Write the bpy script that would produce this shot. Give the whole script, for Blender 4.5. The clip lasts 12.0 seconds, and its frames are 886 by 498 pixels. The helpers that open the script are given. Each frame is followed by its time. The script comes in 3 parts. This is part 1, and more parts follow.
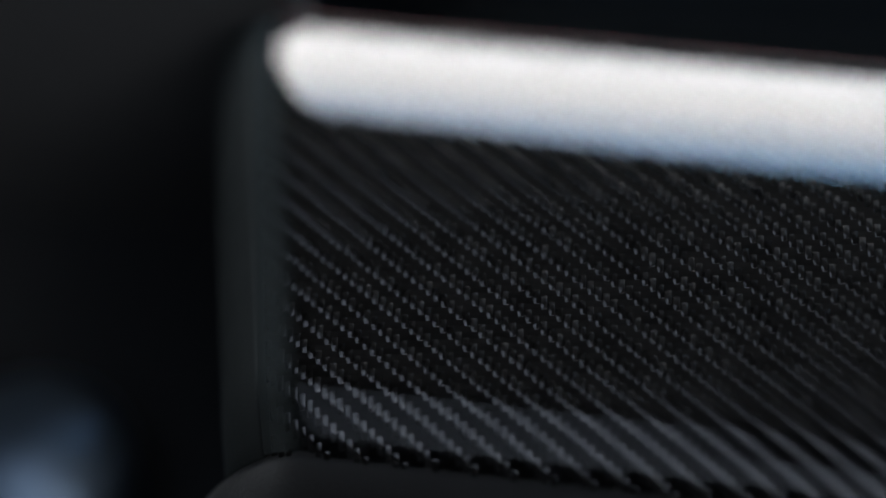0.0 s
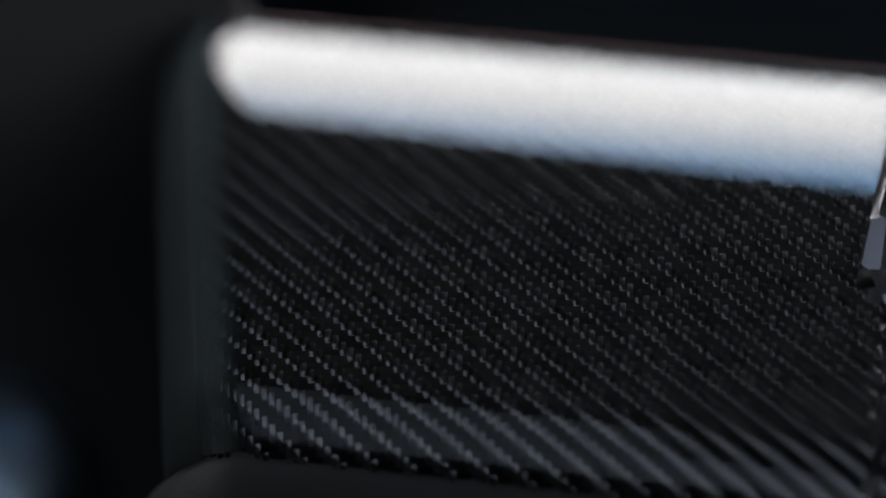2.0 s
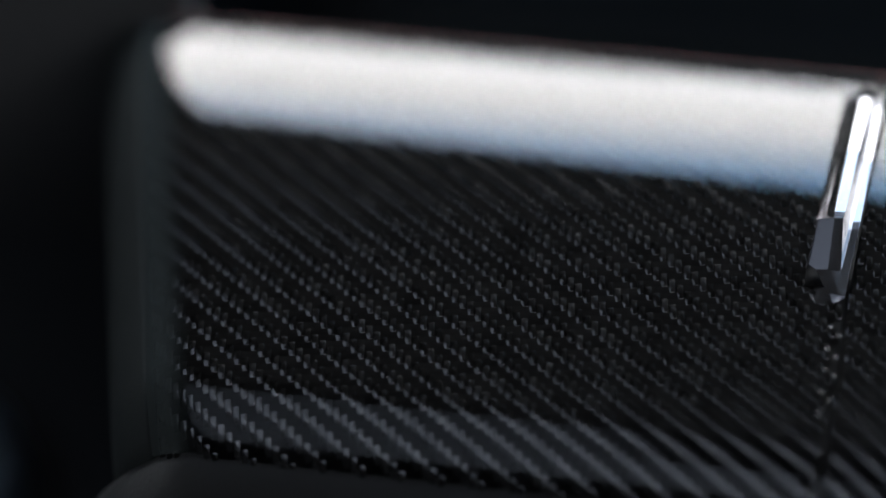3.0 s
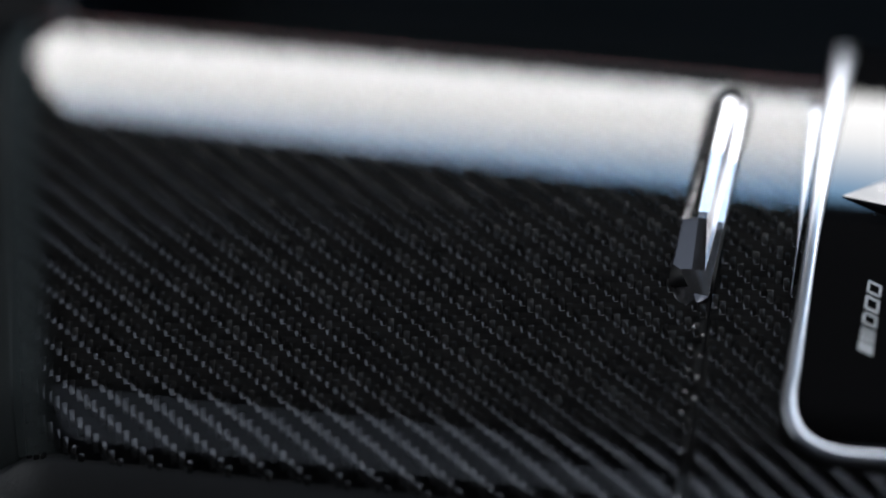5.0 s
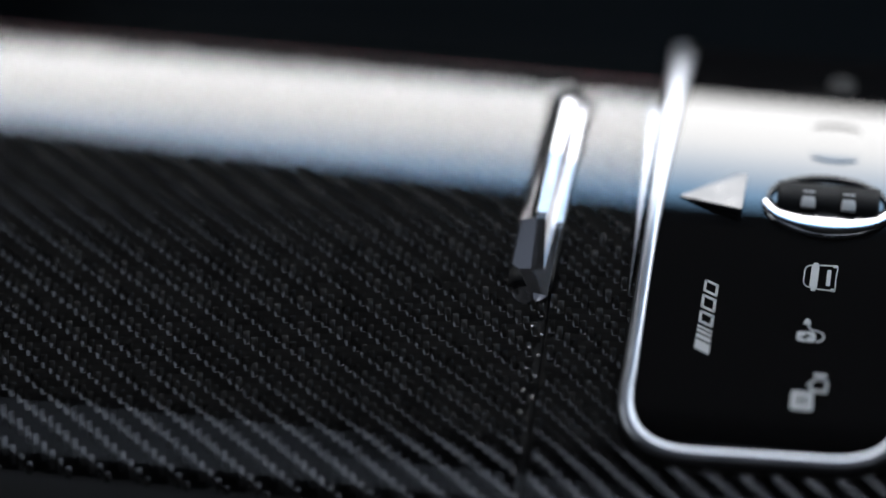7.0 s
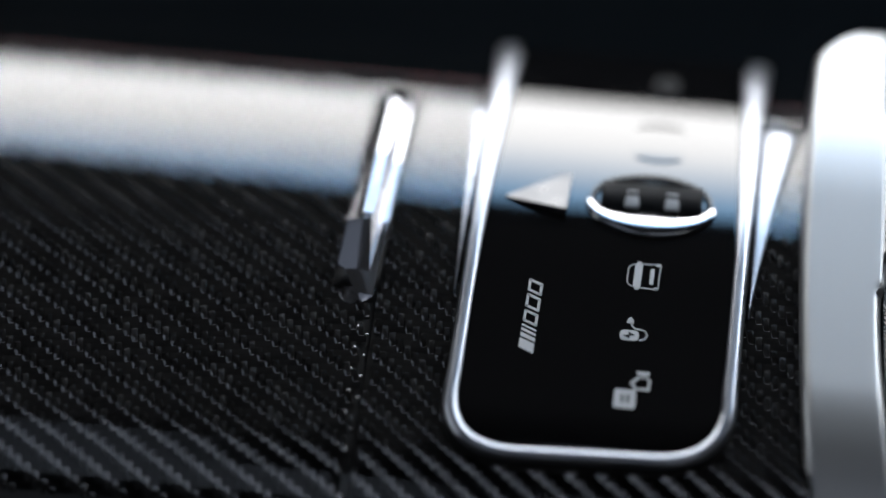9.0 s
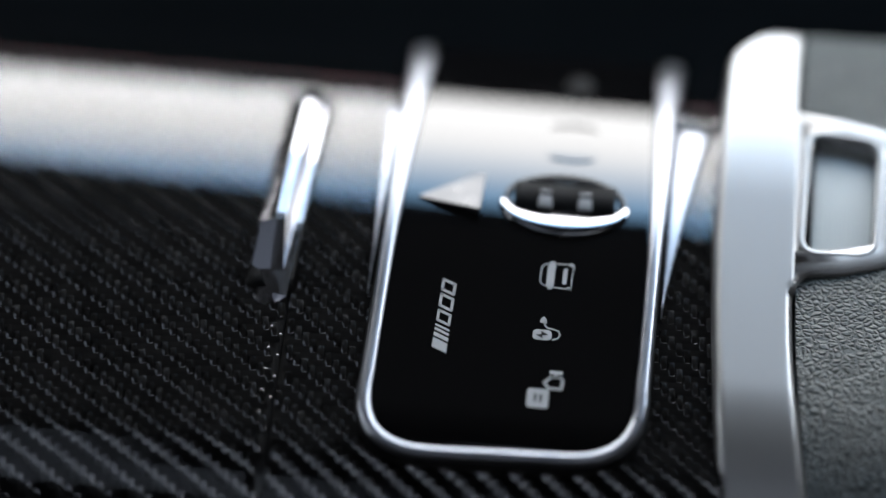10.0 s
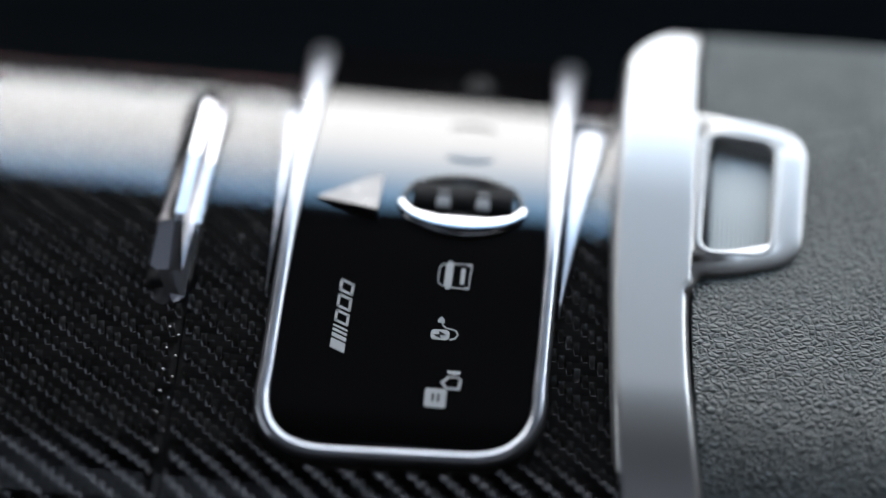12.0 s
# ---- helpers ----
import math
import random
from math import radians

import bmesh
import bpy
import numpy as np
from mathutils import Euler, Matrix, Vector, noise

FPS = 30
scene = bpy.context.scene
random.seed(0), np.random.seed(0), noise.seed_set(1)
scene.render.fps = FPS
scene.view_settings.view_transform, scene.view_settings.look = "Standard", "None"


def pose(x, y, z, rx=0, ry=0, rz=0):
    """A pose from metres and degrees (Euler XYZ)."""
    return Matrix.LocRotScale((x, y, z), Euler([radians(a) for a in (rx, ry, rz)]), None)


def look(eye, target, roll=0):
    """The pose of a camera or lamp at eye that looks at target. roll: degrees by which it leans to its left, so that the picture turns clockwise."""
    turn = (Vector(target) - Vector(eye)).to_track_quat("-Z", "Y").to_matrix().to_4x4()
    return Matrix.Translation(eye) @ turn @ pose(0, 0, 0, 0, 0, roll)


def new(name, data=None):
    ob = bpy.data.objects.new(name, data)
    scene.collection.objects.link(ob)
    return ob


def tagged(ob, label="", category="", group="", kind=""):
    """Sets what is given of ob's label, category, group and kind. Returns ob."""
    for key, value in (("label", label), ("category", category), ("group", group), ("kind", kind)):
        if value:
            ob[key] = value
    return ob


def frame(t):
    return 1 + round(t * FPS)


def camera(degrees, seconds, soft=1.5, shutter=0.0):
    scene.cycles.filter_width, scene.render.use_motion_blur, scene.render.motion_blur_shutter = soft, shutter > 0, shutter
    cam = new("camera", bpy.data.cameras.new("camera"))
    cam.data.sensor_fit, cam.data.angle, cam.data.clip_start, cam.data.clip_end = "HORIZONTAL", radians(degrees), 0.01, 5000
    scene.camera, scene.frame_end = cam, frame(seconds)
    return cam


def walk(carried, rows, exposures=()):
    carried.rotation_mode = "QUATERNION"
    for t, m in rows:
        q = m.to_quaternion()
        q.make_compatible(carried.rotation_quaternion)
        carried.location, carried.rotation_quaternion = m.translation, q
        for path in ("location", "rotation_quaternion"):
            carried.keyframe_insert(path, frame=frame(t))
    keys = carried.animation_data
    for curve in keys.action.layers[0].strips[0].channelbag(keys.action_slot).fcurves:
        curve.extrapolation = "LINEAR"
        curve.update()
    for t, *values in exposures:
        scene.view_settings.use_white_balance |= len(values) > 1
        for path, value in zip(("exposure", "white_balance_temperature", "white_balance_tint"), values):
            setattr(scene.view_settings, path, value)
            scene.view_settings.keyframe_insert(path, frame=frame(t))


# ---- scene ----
# lengths below are in millimetres unless said otherwise; MM turns them into metres
MM = 0.001
cam = camera(15.35, 12.0)
cam.data.dof.use_dof = True
cam.data.dof.focus_distance = 0.727
cam.data.dof.aperture_fstop = 2.15
BASE = look((0.0435, -0.4221, 0.6062), (-0.0009, 0, 0))
# seconds, slide to the right and back in metres, turn to the left, upward, roll in degrees
ROWS = [
    (0.0, -0.02937, -0.00927, 8.534, -0.089, 0.655), (0.5, -0.02920, -0.00922, 8.486, -0.083, 0.626), (1.0, -0.02855, -0.00901, 8.295, -0.076, 0.601),
    (1.5, -0.02755, -0.00869, 8.002, -0.069, 0.579), (2.0, -0.02647, -0.00835, 7.683, -0.061, 0.558), (2.5, -0.02529, -0.00798, 7.339, -0.054, 0.538),
    (4.5, -0.01953, -0.00616, 5.651, -0.026, 0.445), (5.0, -0.01772, -0.00559, 5.120, -0.021, 0.415), (5.5, -0.01596, -0.00504, 4.603, -0.015, 0.382),
    (6.0, -0.01402, -0.00442, 4.033, -0.010, 0.346), (6.5, -0.01216, -0.00384, 3.489, -0.006, 0.306), (7.0, -0.01017, -0.00321, 2.904, -0.002, 0.263),
    (9.0, -0.00197, -0.00062, 0.501, 0.008, 0.071), (9.5, -0.00000, -0.00000, -0.077, 0.009, 0.023), (10.0, 0.00209, 0.00066, -0.690, 0.009, -0.023),
    (10.5, 0.00394, 0.00124, -1.232, 0.010, -0.064), (11.0, 0.00551, 0.00174, -1.694, 0.010, -0.098), (11.5, 0.00654, 0.00206, -1.993, 0.010, -0.124),
    (12.0, 0.00687, 0.00217, -2.092, 0.010, -0.137),
]
walk(cam, [(t, BASE @ Matrix.Translation((s, 0, d)) @ Matrix.Rotation(radians(a), 4, "Y") @ Matrix.Rotation(radians(b), 4, "X") @ Matrix.Rotation(radians(c), 4, "Z"))
           for t, s, d, a, b, c in ROWS], exposures=((0.0, 1.82), (12.0, 1.82)))

# ---- light: daylight through the side windows and the tinted roof glass ----
world = bpy.data.worlds.new("sky")
scene.world = world
world.use_nodes = True
wn = world.node_tree
sky = wn.nodes.new("ShaderNodeTexSky")
sky.sky_type, sky.sun_disc = "NISHITA", False
sky.sun_elevation, sky.sun_rotation = radians(38), radians(120)
sky.dust_density = 2.0
haze = wn.nodes.new("ShaderNodeHueSaturation")
haze.inputs["Saturation"].default_value = 0.30
haze.inputs["Value"].default_value = 1.6
wn.links.new(sky.outputs[0], haze.inputs["Color"])
wn.links.new(haze.outputs[0], wn.nodes["Background"].inputs[0])
wn.nodes["Background"].inputs[1].default_value = 0.15
SKY_GLOW = 4.0


# ---- materials ----
def material(name, base, rough=0.5, metal=0.0, coat=0.0, spec=0.5):
    m = bpy.data.materials.new(name)
    m.use_nodes = True
    b = m.node_tree.nodes["Principled BSDF"]
    b.inputs["Base Color"].default_value = (*base, 1)
    b.inputs["Roughness"].default_value = rough
    b.inputs["Metallic"].default_value = metal
    b.inputs["Coat Weight"].default_value = coat
    b.inputs["Specular IOR Level"].default_value = spec
    return m


def node(m, kind, **values):
    n = m.node_tree.nodes.new(kind)
    for key, value in values.items():
        n.inputs[key.replace("_", " ")].default_value = value
    return n


def wire(m, a, out, b, inp):
    m.node_tree.links.new(a.outputs[out], b.inputs[inp])


def bsdf(m):
    return m.node_tree.nodes["Principled BSDF"]


def coords(m, stretch=(1, 1, 1)):
    c = m.node_tree.nodes.new("ShaderNodeTexCoord")
    p = node(m, "ShaderNodeMapping", Scale=stretch)
    wire(m, c, "Object", p, "Vector")
    return p


def mottle(m, scale, low, high, target="Roughness", stretch=(1, 1, 1)):
    """Uneven values of one input over the surface."""
    p = coords(m, stretch)
    n = node(m, "ShaderNodeTexNoise", Scale=scale, Detail=4.0, Roughness=0.6)
    r = node(m, "ShaderNodeMapRange", From_Min=0.3, From_Max=0.7, To_Min=low, To_Max=high)
    wire(m, p, 0, n, "Vector")
    wire(m, n, 0, r, 0)
    wire(m, r, 0, bsdf(m), target)
    return m


def tint(m, scale, dark, light, stretch=(1, 1, 1)):
    """Two shades of a colour in blotches."""
    p = coords(m, stretch)
    n = node(m, "ShaderNodeTexNoise", Scale=scale, Detail=5.0, Roughness=0.65)
    r = m.node_tree.nodes.new("ShaderNodeValToRGB")
    r.color_ramp.elements[0].position, r.color_ramp.elements[1].position = 0.35, 0.65
    r.color_ramp.elements[0].color, r.color_ramp.elements[1].color = (*dark, 1), (*light, 1)
    wire(m, p, 0, n, "Vector")
    wire(m, n, 0, r, 0)
    wire(m, r, 0, bsdf(m), "Base Color")
    return m


def relief(m, kind, scale, depth, strength=0.5):
    p = coords(m)
    n = node(m, kind, Scale=scale)
    if kind == "ShaderNodeTexVoronoi":
        n.feature = "DISTANCE_TO_EDGE"
    bump = node(m, "ShaderNodeBump", Strength=strength, Distance=depth)
    wire(m, p, 0, n, "Vector")
    wire(m, n, 0, bump, "Height")
    wire(m, bump, 0, bsdf(m), "Normal")
    return m


def fibre(name, base, low, high, along):
    """Carbon tow: dark and glossy, with filaments along one way."""
    m = material(name, base, low, 1.0)
    b = bsdf(m)
    g = m.node_tree.nodes.new("ShaderNodeNewGeometry")
    r = node(m, "ShaderNodeMapRange", To_Min=low, To_Max=high)
    wire(m, g, "Random Per Island", r, 0)
    wire(m, r, 0, b, "Roughness")
    p = coords(m, (1, 0.06, 1) if along[1] else (0.06, 1, 1))
    n = node(m, "ShaderNodeTexNoise", Scale=9000.0, Detail=2.0)
    bump = node(m, "ShaderNodeBump", Strength=0.3, Distance=0.00002)
    wire(m, p, 0, n, "Vector")
    wire(m, n, 0, bump, "Height")
    wire(m, bump, 0, b, "Normal")
    return m


def clear(name, rough, colour=(1, 1, 1)):
    """A clear or tinted pane: lets light straight through, mirrors by its angle."""
    m = bpy.data.materials.new(name)
    m.use_nodes = True
    nodes = m.node_tree.nodes
    nodes.remove(nodes["Principled BSDF"])
    t = node(m, "ShaderNodeBsdfTransparent", Color=(*colour, 1))
    g = node(m, "ShaderNodeBsdfGlossy", Roughness=rough)
    f = node(m, "ShaderNodeFresnel", IOR=1.51)
    mix = nodes.new("ShaderNodeMixShader")
    wire(m, f, 0, mix, 0)
    wire(m, t, 0, mix, 1)
    wire(m, g, 0, mix, 2)
    wire(m, mix, 0, nodes["Material Output"], 0)
    return m


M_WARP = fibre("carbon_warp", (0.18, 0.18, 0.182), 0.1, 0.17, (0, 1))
# same fibre as the warp; its shaded look is put into the darker base
M_WEFT_SHADED = fibre("carbon_weft_shaded", (0.005, 0.005, 0.0055), 0.3, 0.42, (1, 0))
M_RESIN = mottle(material("black_resin", (0.003, 0.003, 0.0035), 0.6, spec=0.1), 60, 0.5, 0.7)
M_LACQUER = clear("clear_lacquer", 0.045)
# lacquer of the lid; the grey reflection on its rounded end is painted in
M_VEILED = clear("veiled_lacquer", 0.045)
dc = M_VEILED.node_tree.nodes.new("ShaderNodeTexCoord")
dd = M_VEILED.node_tree.nodes.new("ShaderNodeVectorMath")
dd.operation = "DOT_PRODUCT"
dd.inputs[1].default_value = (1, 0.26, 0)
dr = node(M_VEILED, "ShaderNodeMapRange", From_Min=-0.1868, From_Max=-0.1762, To_Min=0.97, To_Max=0.0)
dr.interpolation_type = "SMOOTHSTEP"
dm = M_VEILED.node_tree.nodes.new("ShaderNodeMixShader")
df = node(M_VEILED, "ShaderNodeBsdfDiffuse", Color=(0.0165, 0.020, 0.021, 1))
wire(M_VEILED, dc, "Object", dd, 0)
wire(M_VEILED, dd, "Value", dr, 0)
wire(M_VEILED, dr, 0, dm, 0)
wire(M_VEILED, M_VEILED.node_tree.nodes["Mix Shader"], 0, dm, 1)
wire(M_VEILED, df, 0, dm, 2)
wire(M_VEILED, dm, 0, M_VEILED.node_tree.nodes["Material Output"], 0)
M_GLASS = mottle(material("black_glass", (0.0018, 0.0018, 0.002), 0.05, spec=0.55), 35, 0.03, 0.07)
M_CHROME = mottle(material("polished_chrome", (0.34, 0.345, 0.36), 0.1, 1.0), 90, 0.07, 0.14)
M_GRIP = mottle(material("worn_chrome", (0.37, 0.372, 0.40), 0.18, 1.0), 90, 0.15, 0.21)
M_KNOB = mottle(material("blue_satin_metal", (0.3, 0.4, 0.52), 0.32, 1.0), 120, 0.28, 0.38)
M_SATIN = mottle(material("satin_chrome", (0.28, 0.29, 0.32), 0.3, 1.0), 120, 0.27, 0.36)
M_ALU = mottle(material("satin_aluminium", (0.315, 0.315, 0.317), 0.4, 1.0), 900, 0.38, 0.42)
M_LEATHER = tint(material("grained_leather", (0.05, 0.055, 0.055), 0.52), 60, (0.048, 0.059, 0.0585), (0.074, 0.086, 0.085))
lp = coords(M_LEATHER, (1, 1.35, 1))
lw = node(M_LEATHER, "ShaderNodeTexNoise", Scale=260.0, Detail=3.0)
lm = M_LEATHER.node_tree.nodes.new("ShaderNodeVectorMath")
lm.operation = "MULTIPLY_ADD"
lm.inputs[1].default_value = (0.0030, 0.0030, 0.0030)
lv = node(M_LEATHER, "ShaderNodeTexVoronoi", Scale=600.0)
lv.feature = "DISTANCE_TO_EDGE"
lr = node(M_LEATHER, "ShaderNodeMapRange", From_Min=0.0, From_Max=0.3)
lr.interpolation_type = "SMOOTHSTEP"
lb = node(M_LEATHER, "ShaderNodeBump", Strength=1.0, Distance=0.00055)
wire(M_LEATHER, lp, 0, lw, "Vector")
wire(M_LEATHER, lw, "Color", lm, 0)
wire(M_LEATHER, lp, 0, lm, 2)
wire(M_LEATHER, lm, 0, lv, "Vector")
wire(M_LEATHER, lv, 0, lr, 0)
wire(M_LEATHER, lr, 0, lb, "Height")
wire(M_LEATHER, lb, 0, bsdf(M_LEATHER), "Normal")
M_SOFT = relief(mottle(material("soft_black_leather", (0.013, 0.0138, 0.0152), 0.6, spec=0.25), 40, 0.45, 0.6), "ShaderNodeTexNoise", 900, 0.0003, 0.5)
M_PLASTIC = relief(mottle(material("black_plastic", (0.014, 0.014, 0.015), 0.5), 80, 0.42, 0.58), "ShaderNodeTexNoise", 1600, 0.0001, 0.4)
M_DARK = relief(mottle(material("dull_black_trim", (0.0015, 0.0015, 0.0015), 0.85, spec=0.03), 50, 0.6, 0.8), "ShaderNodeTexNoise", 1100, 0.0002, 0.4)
M_TRAY = relief(mottle(material("black_tray_plastic", (0.026, 0.028, 0.031), 0.6, spec=0.25), 50, 0.5, 0.7), "ShaderNodeTexNoise", 1100, 0.0002, 0.4)
M_EDGE = relief(mottle(material("matte_grey_edge", (0.014, 0.0168, 0.0175), 0.75, spec=0.05), 60, 0.65, 0.8), "ShaderNodeTexNoise", 1300, 0.0002, 0.4)
M_GREY = mottle(material("grey_satin", (0.065, 0.065, 0.067), 0.35, 1.0), 200, 0.25, 0.35)
M_ROLL = mottle(material("black_rubber", (0.004, 0.004, 0.0045), 0.7, spec=0.15), 200, 0.6, 0.8)
M_MARK = mottle(material("pale_print", (0.2, 0.21, 0.225), 0.5), 300, 0.4, 0.6)
M_RIB = mottle(material("grey_rubber", (0.55, 0.585, 0.585), 0.5), 60, 0.4, 0.5)
M_PRINT = mottle(material("white_print", (0.27, 0.275, 0.285), 0.5), 500, 0.4, 0.5)
M_LINING = tint(material("dark_lining", (0.01, 0.01, 0.011), 0.95, spec=0.0), 25, (0.005, 0.005, 0.0051), (0.009, 0.009, 0.0092))
M_ROOFGLASS = clear("tinted_roof_glass", 0.02, (0.42, 0.436, 0.455))
M_RED = material("red_stitching", (0.12, 0.008, 0.008), 0.6)


# ---- mesh helpers ----
def mesh_of(name, verts, faces, mat, smooth=True):
    me = bpy.data.meshes.new(name)
    me.from_pydata([(x * MM, y * MM, z * MM) for x, y, z in verts], [], faces)
    bm = bmesh.new()
    bm.from_mesh(me)
    bmesh.ops.recalc_face_normals(bm, faces=bm.faces)
    bm.to_mesh(me)
    bm.free()
    me.polygons.foreach_set("use_smooth", [smooth] * len(me.polygons))
    me.materials.append(mat)
    return me


def part(name, me, parent, label=""):
    ob = new(name, me)
    ob.parent = parent
    return tagged(ob, label)


def thing(name, label, category, **more):
    return tagged(new(name), label, category, **more)


def sheet(xs, ys, fn):
    """A grid of points fn(x, y) and its faces."""
    verts = [fn(x, y) for y in ys for x in xs]
    n = len(xs)
    faces = [(j * n + i, j * n + i + 1, j * n + n + i + 1, j * n + n + i) for j in range(len(ys) - 1) for i in range(n - 1)]
    return verts, faces


def slab(xs, ys, fn, depth):
    """A grid with a skirt that goes straight down by depth, closed below."""
    verts, faces = sheet(xs, ys, fn)
    n, k, m = len(xs), len(xs) * len(ys), len(ys)
    verts += [(x, y, z - depth) for x, y, z in verts]
    faces += [tuple(k + v for v in reversed(f)) for f in faces]
    rim = list(range(n)) + [j * n + n - 1 for j in range(1, m)] + [(m - 1) * n + i for i in range(n - 2, -1, -1)] + [j * n for j in range(m - 2, 0, -1)]
    for a, b in zip(rim, rim[1:] + rim[:1]):
        faces.append((a, k + a, k + b, b))
    return verts, faces


def lin(a, b, n):
    return [a + (b - a) * i / (n - 1) for i in range(n)]


def box(x0, x1, y0, y1, z0, z1, bevel=0.0, seg=2):
    bm = bmesh.new()
    bmesh.ops.create_cube(bm, size=1)
    for v in bm.verts:
        v.co = Vector(((x0 + x1) / 2 + v.co.x * (x1 - x0), (y0 + y1) / 2 + v.co.y * (y1 - y0), (z0 + z1) / 2 + v.co.z * (z1 - z0)))
    if bevel:
        bmesh.ops.bevel(bm, geom=bm.edges[:], offset=bevel, segments=seg, affect="EDGES", profile=0.5)
    verts = [tuple(v.co) for v in bm.verts]
    bm.verts.index_update()
    faces = [tuple(v.index for v in f.verts) for f in bm.faces]
    bm.free()
    return verts, faces


def sweep(path, section, lift, closed=True):
    """Carries a section of (offset outwards, height) along a flat path; lift(x, y) is the height of the ground under it."""
    verts, faces = [], []
    n, k = len(path), len(section)
    for i, (x, y) in enumerate(path):
        a = path[(i - 1) % n] if closed or i else path[i]
        b = path[(i + 1) % n] if closed or i < n - 1 else path[i]
        dx, dy = b[0] - a[0], b[1] - a[1]
        d = math.hypot(dx, dy) or 1
        nx, ny = dy / d, -dx / d
        for o, h in section:
            verts.append((x + nx * o, y + ny * o, lift(x, y) + h))
    for i in range(n if closed else n - 1):
        for j in range(k):
            a, b = i * k, ((i + 1) % n) * k
            faces.append((a + j, a + (j + 1) % k, b + (j + 1) % k, b + j))
    if not closed:
        faces += [tuple(range(k - 1, -1, -1)), tuple((n - 1) * k + j for j in range(k))]
    return verts, faces


def rounded(corners, steps=7):
    """A closed path round corners of (x, y, radius), anticlockwise."""
    out, n = [], len(corners)
    for i, (x, y, r) in enumerate(corners):
        p = Vector((x, y))
        a, b = Vector(corners[i - 1][:2]) - p, Vector(corners[(i + 1) % n][:2]) - p
        la, lb = a.length, b.length
        a.normalize(), b.normalize()
        half = math.acos(max(-1, min(1, a.dot(b)))) / 2
        t = min(r / math.tan(half), la * 0.49, lb * 0.49)
        p0, p1 = p + a * t, p + b * t
        for s in range(steps + 1):
            u = s / steps
            out.append(tuple(p0 * (1 - u) ** 2 + p * (2 * u * (1 - u)) + p1 * u * u))
    return out


def between(path, y):
    """The left and right end of a closed path at the height y."""
    hits = []
    for (x0, y0), (x1, y1) in zip(path, path[1:] + path[:1]):
        if (y0 - y) * (y1 - y) <= 0 and y0 != y1:
            hits.append(x0 + (x1 - x0) * (y - y0) / (y1 - y0))
    return (min(hits), max(hits)) if hits else (0, 0)


def join(*pieces):
    verts, faces = [], []
    for v, f in pieces:
        k = len(verts)
        verts += v
        faces += [tuple(k + i for i in q) for q in f]
    return verts, faces


# ---- the console's top: level in the middle, falling off to the passenger's and the driver's side ----
FAR_R, NEAR_R = 150.0, 22.0


def crown(y):
    if y > -5:
        return -((y + 5) ** 2) / (2 * FAR_R)
    if y < -51:
        return -((y + 51) ** 2) / (2 * NEAR_R)
    return 0.0


def lid_end(y):
    return -185.2 - 0.26 * (y + 10)


def lid_top(x, y):
    s = x - lid_end(y)
    return crown(y) - (max(0.0, 15 - s) ** 2) / 56 - (max(0.0, x + 26.5) ** 2) / 40


def trim_top(x, y):
    return crown(y) - 0.3


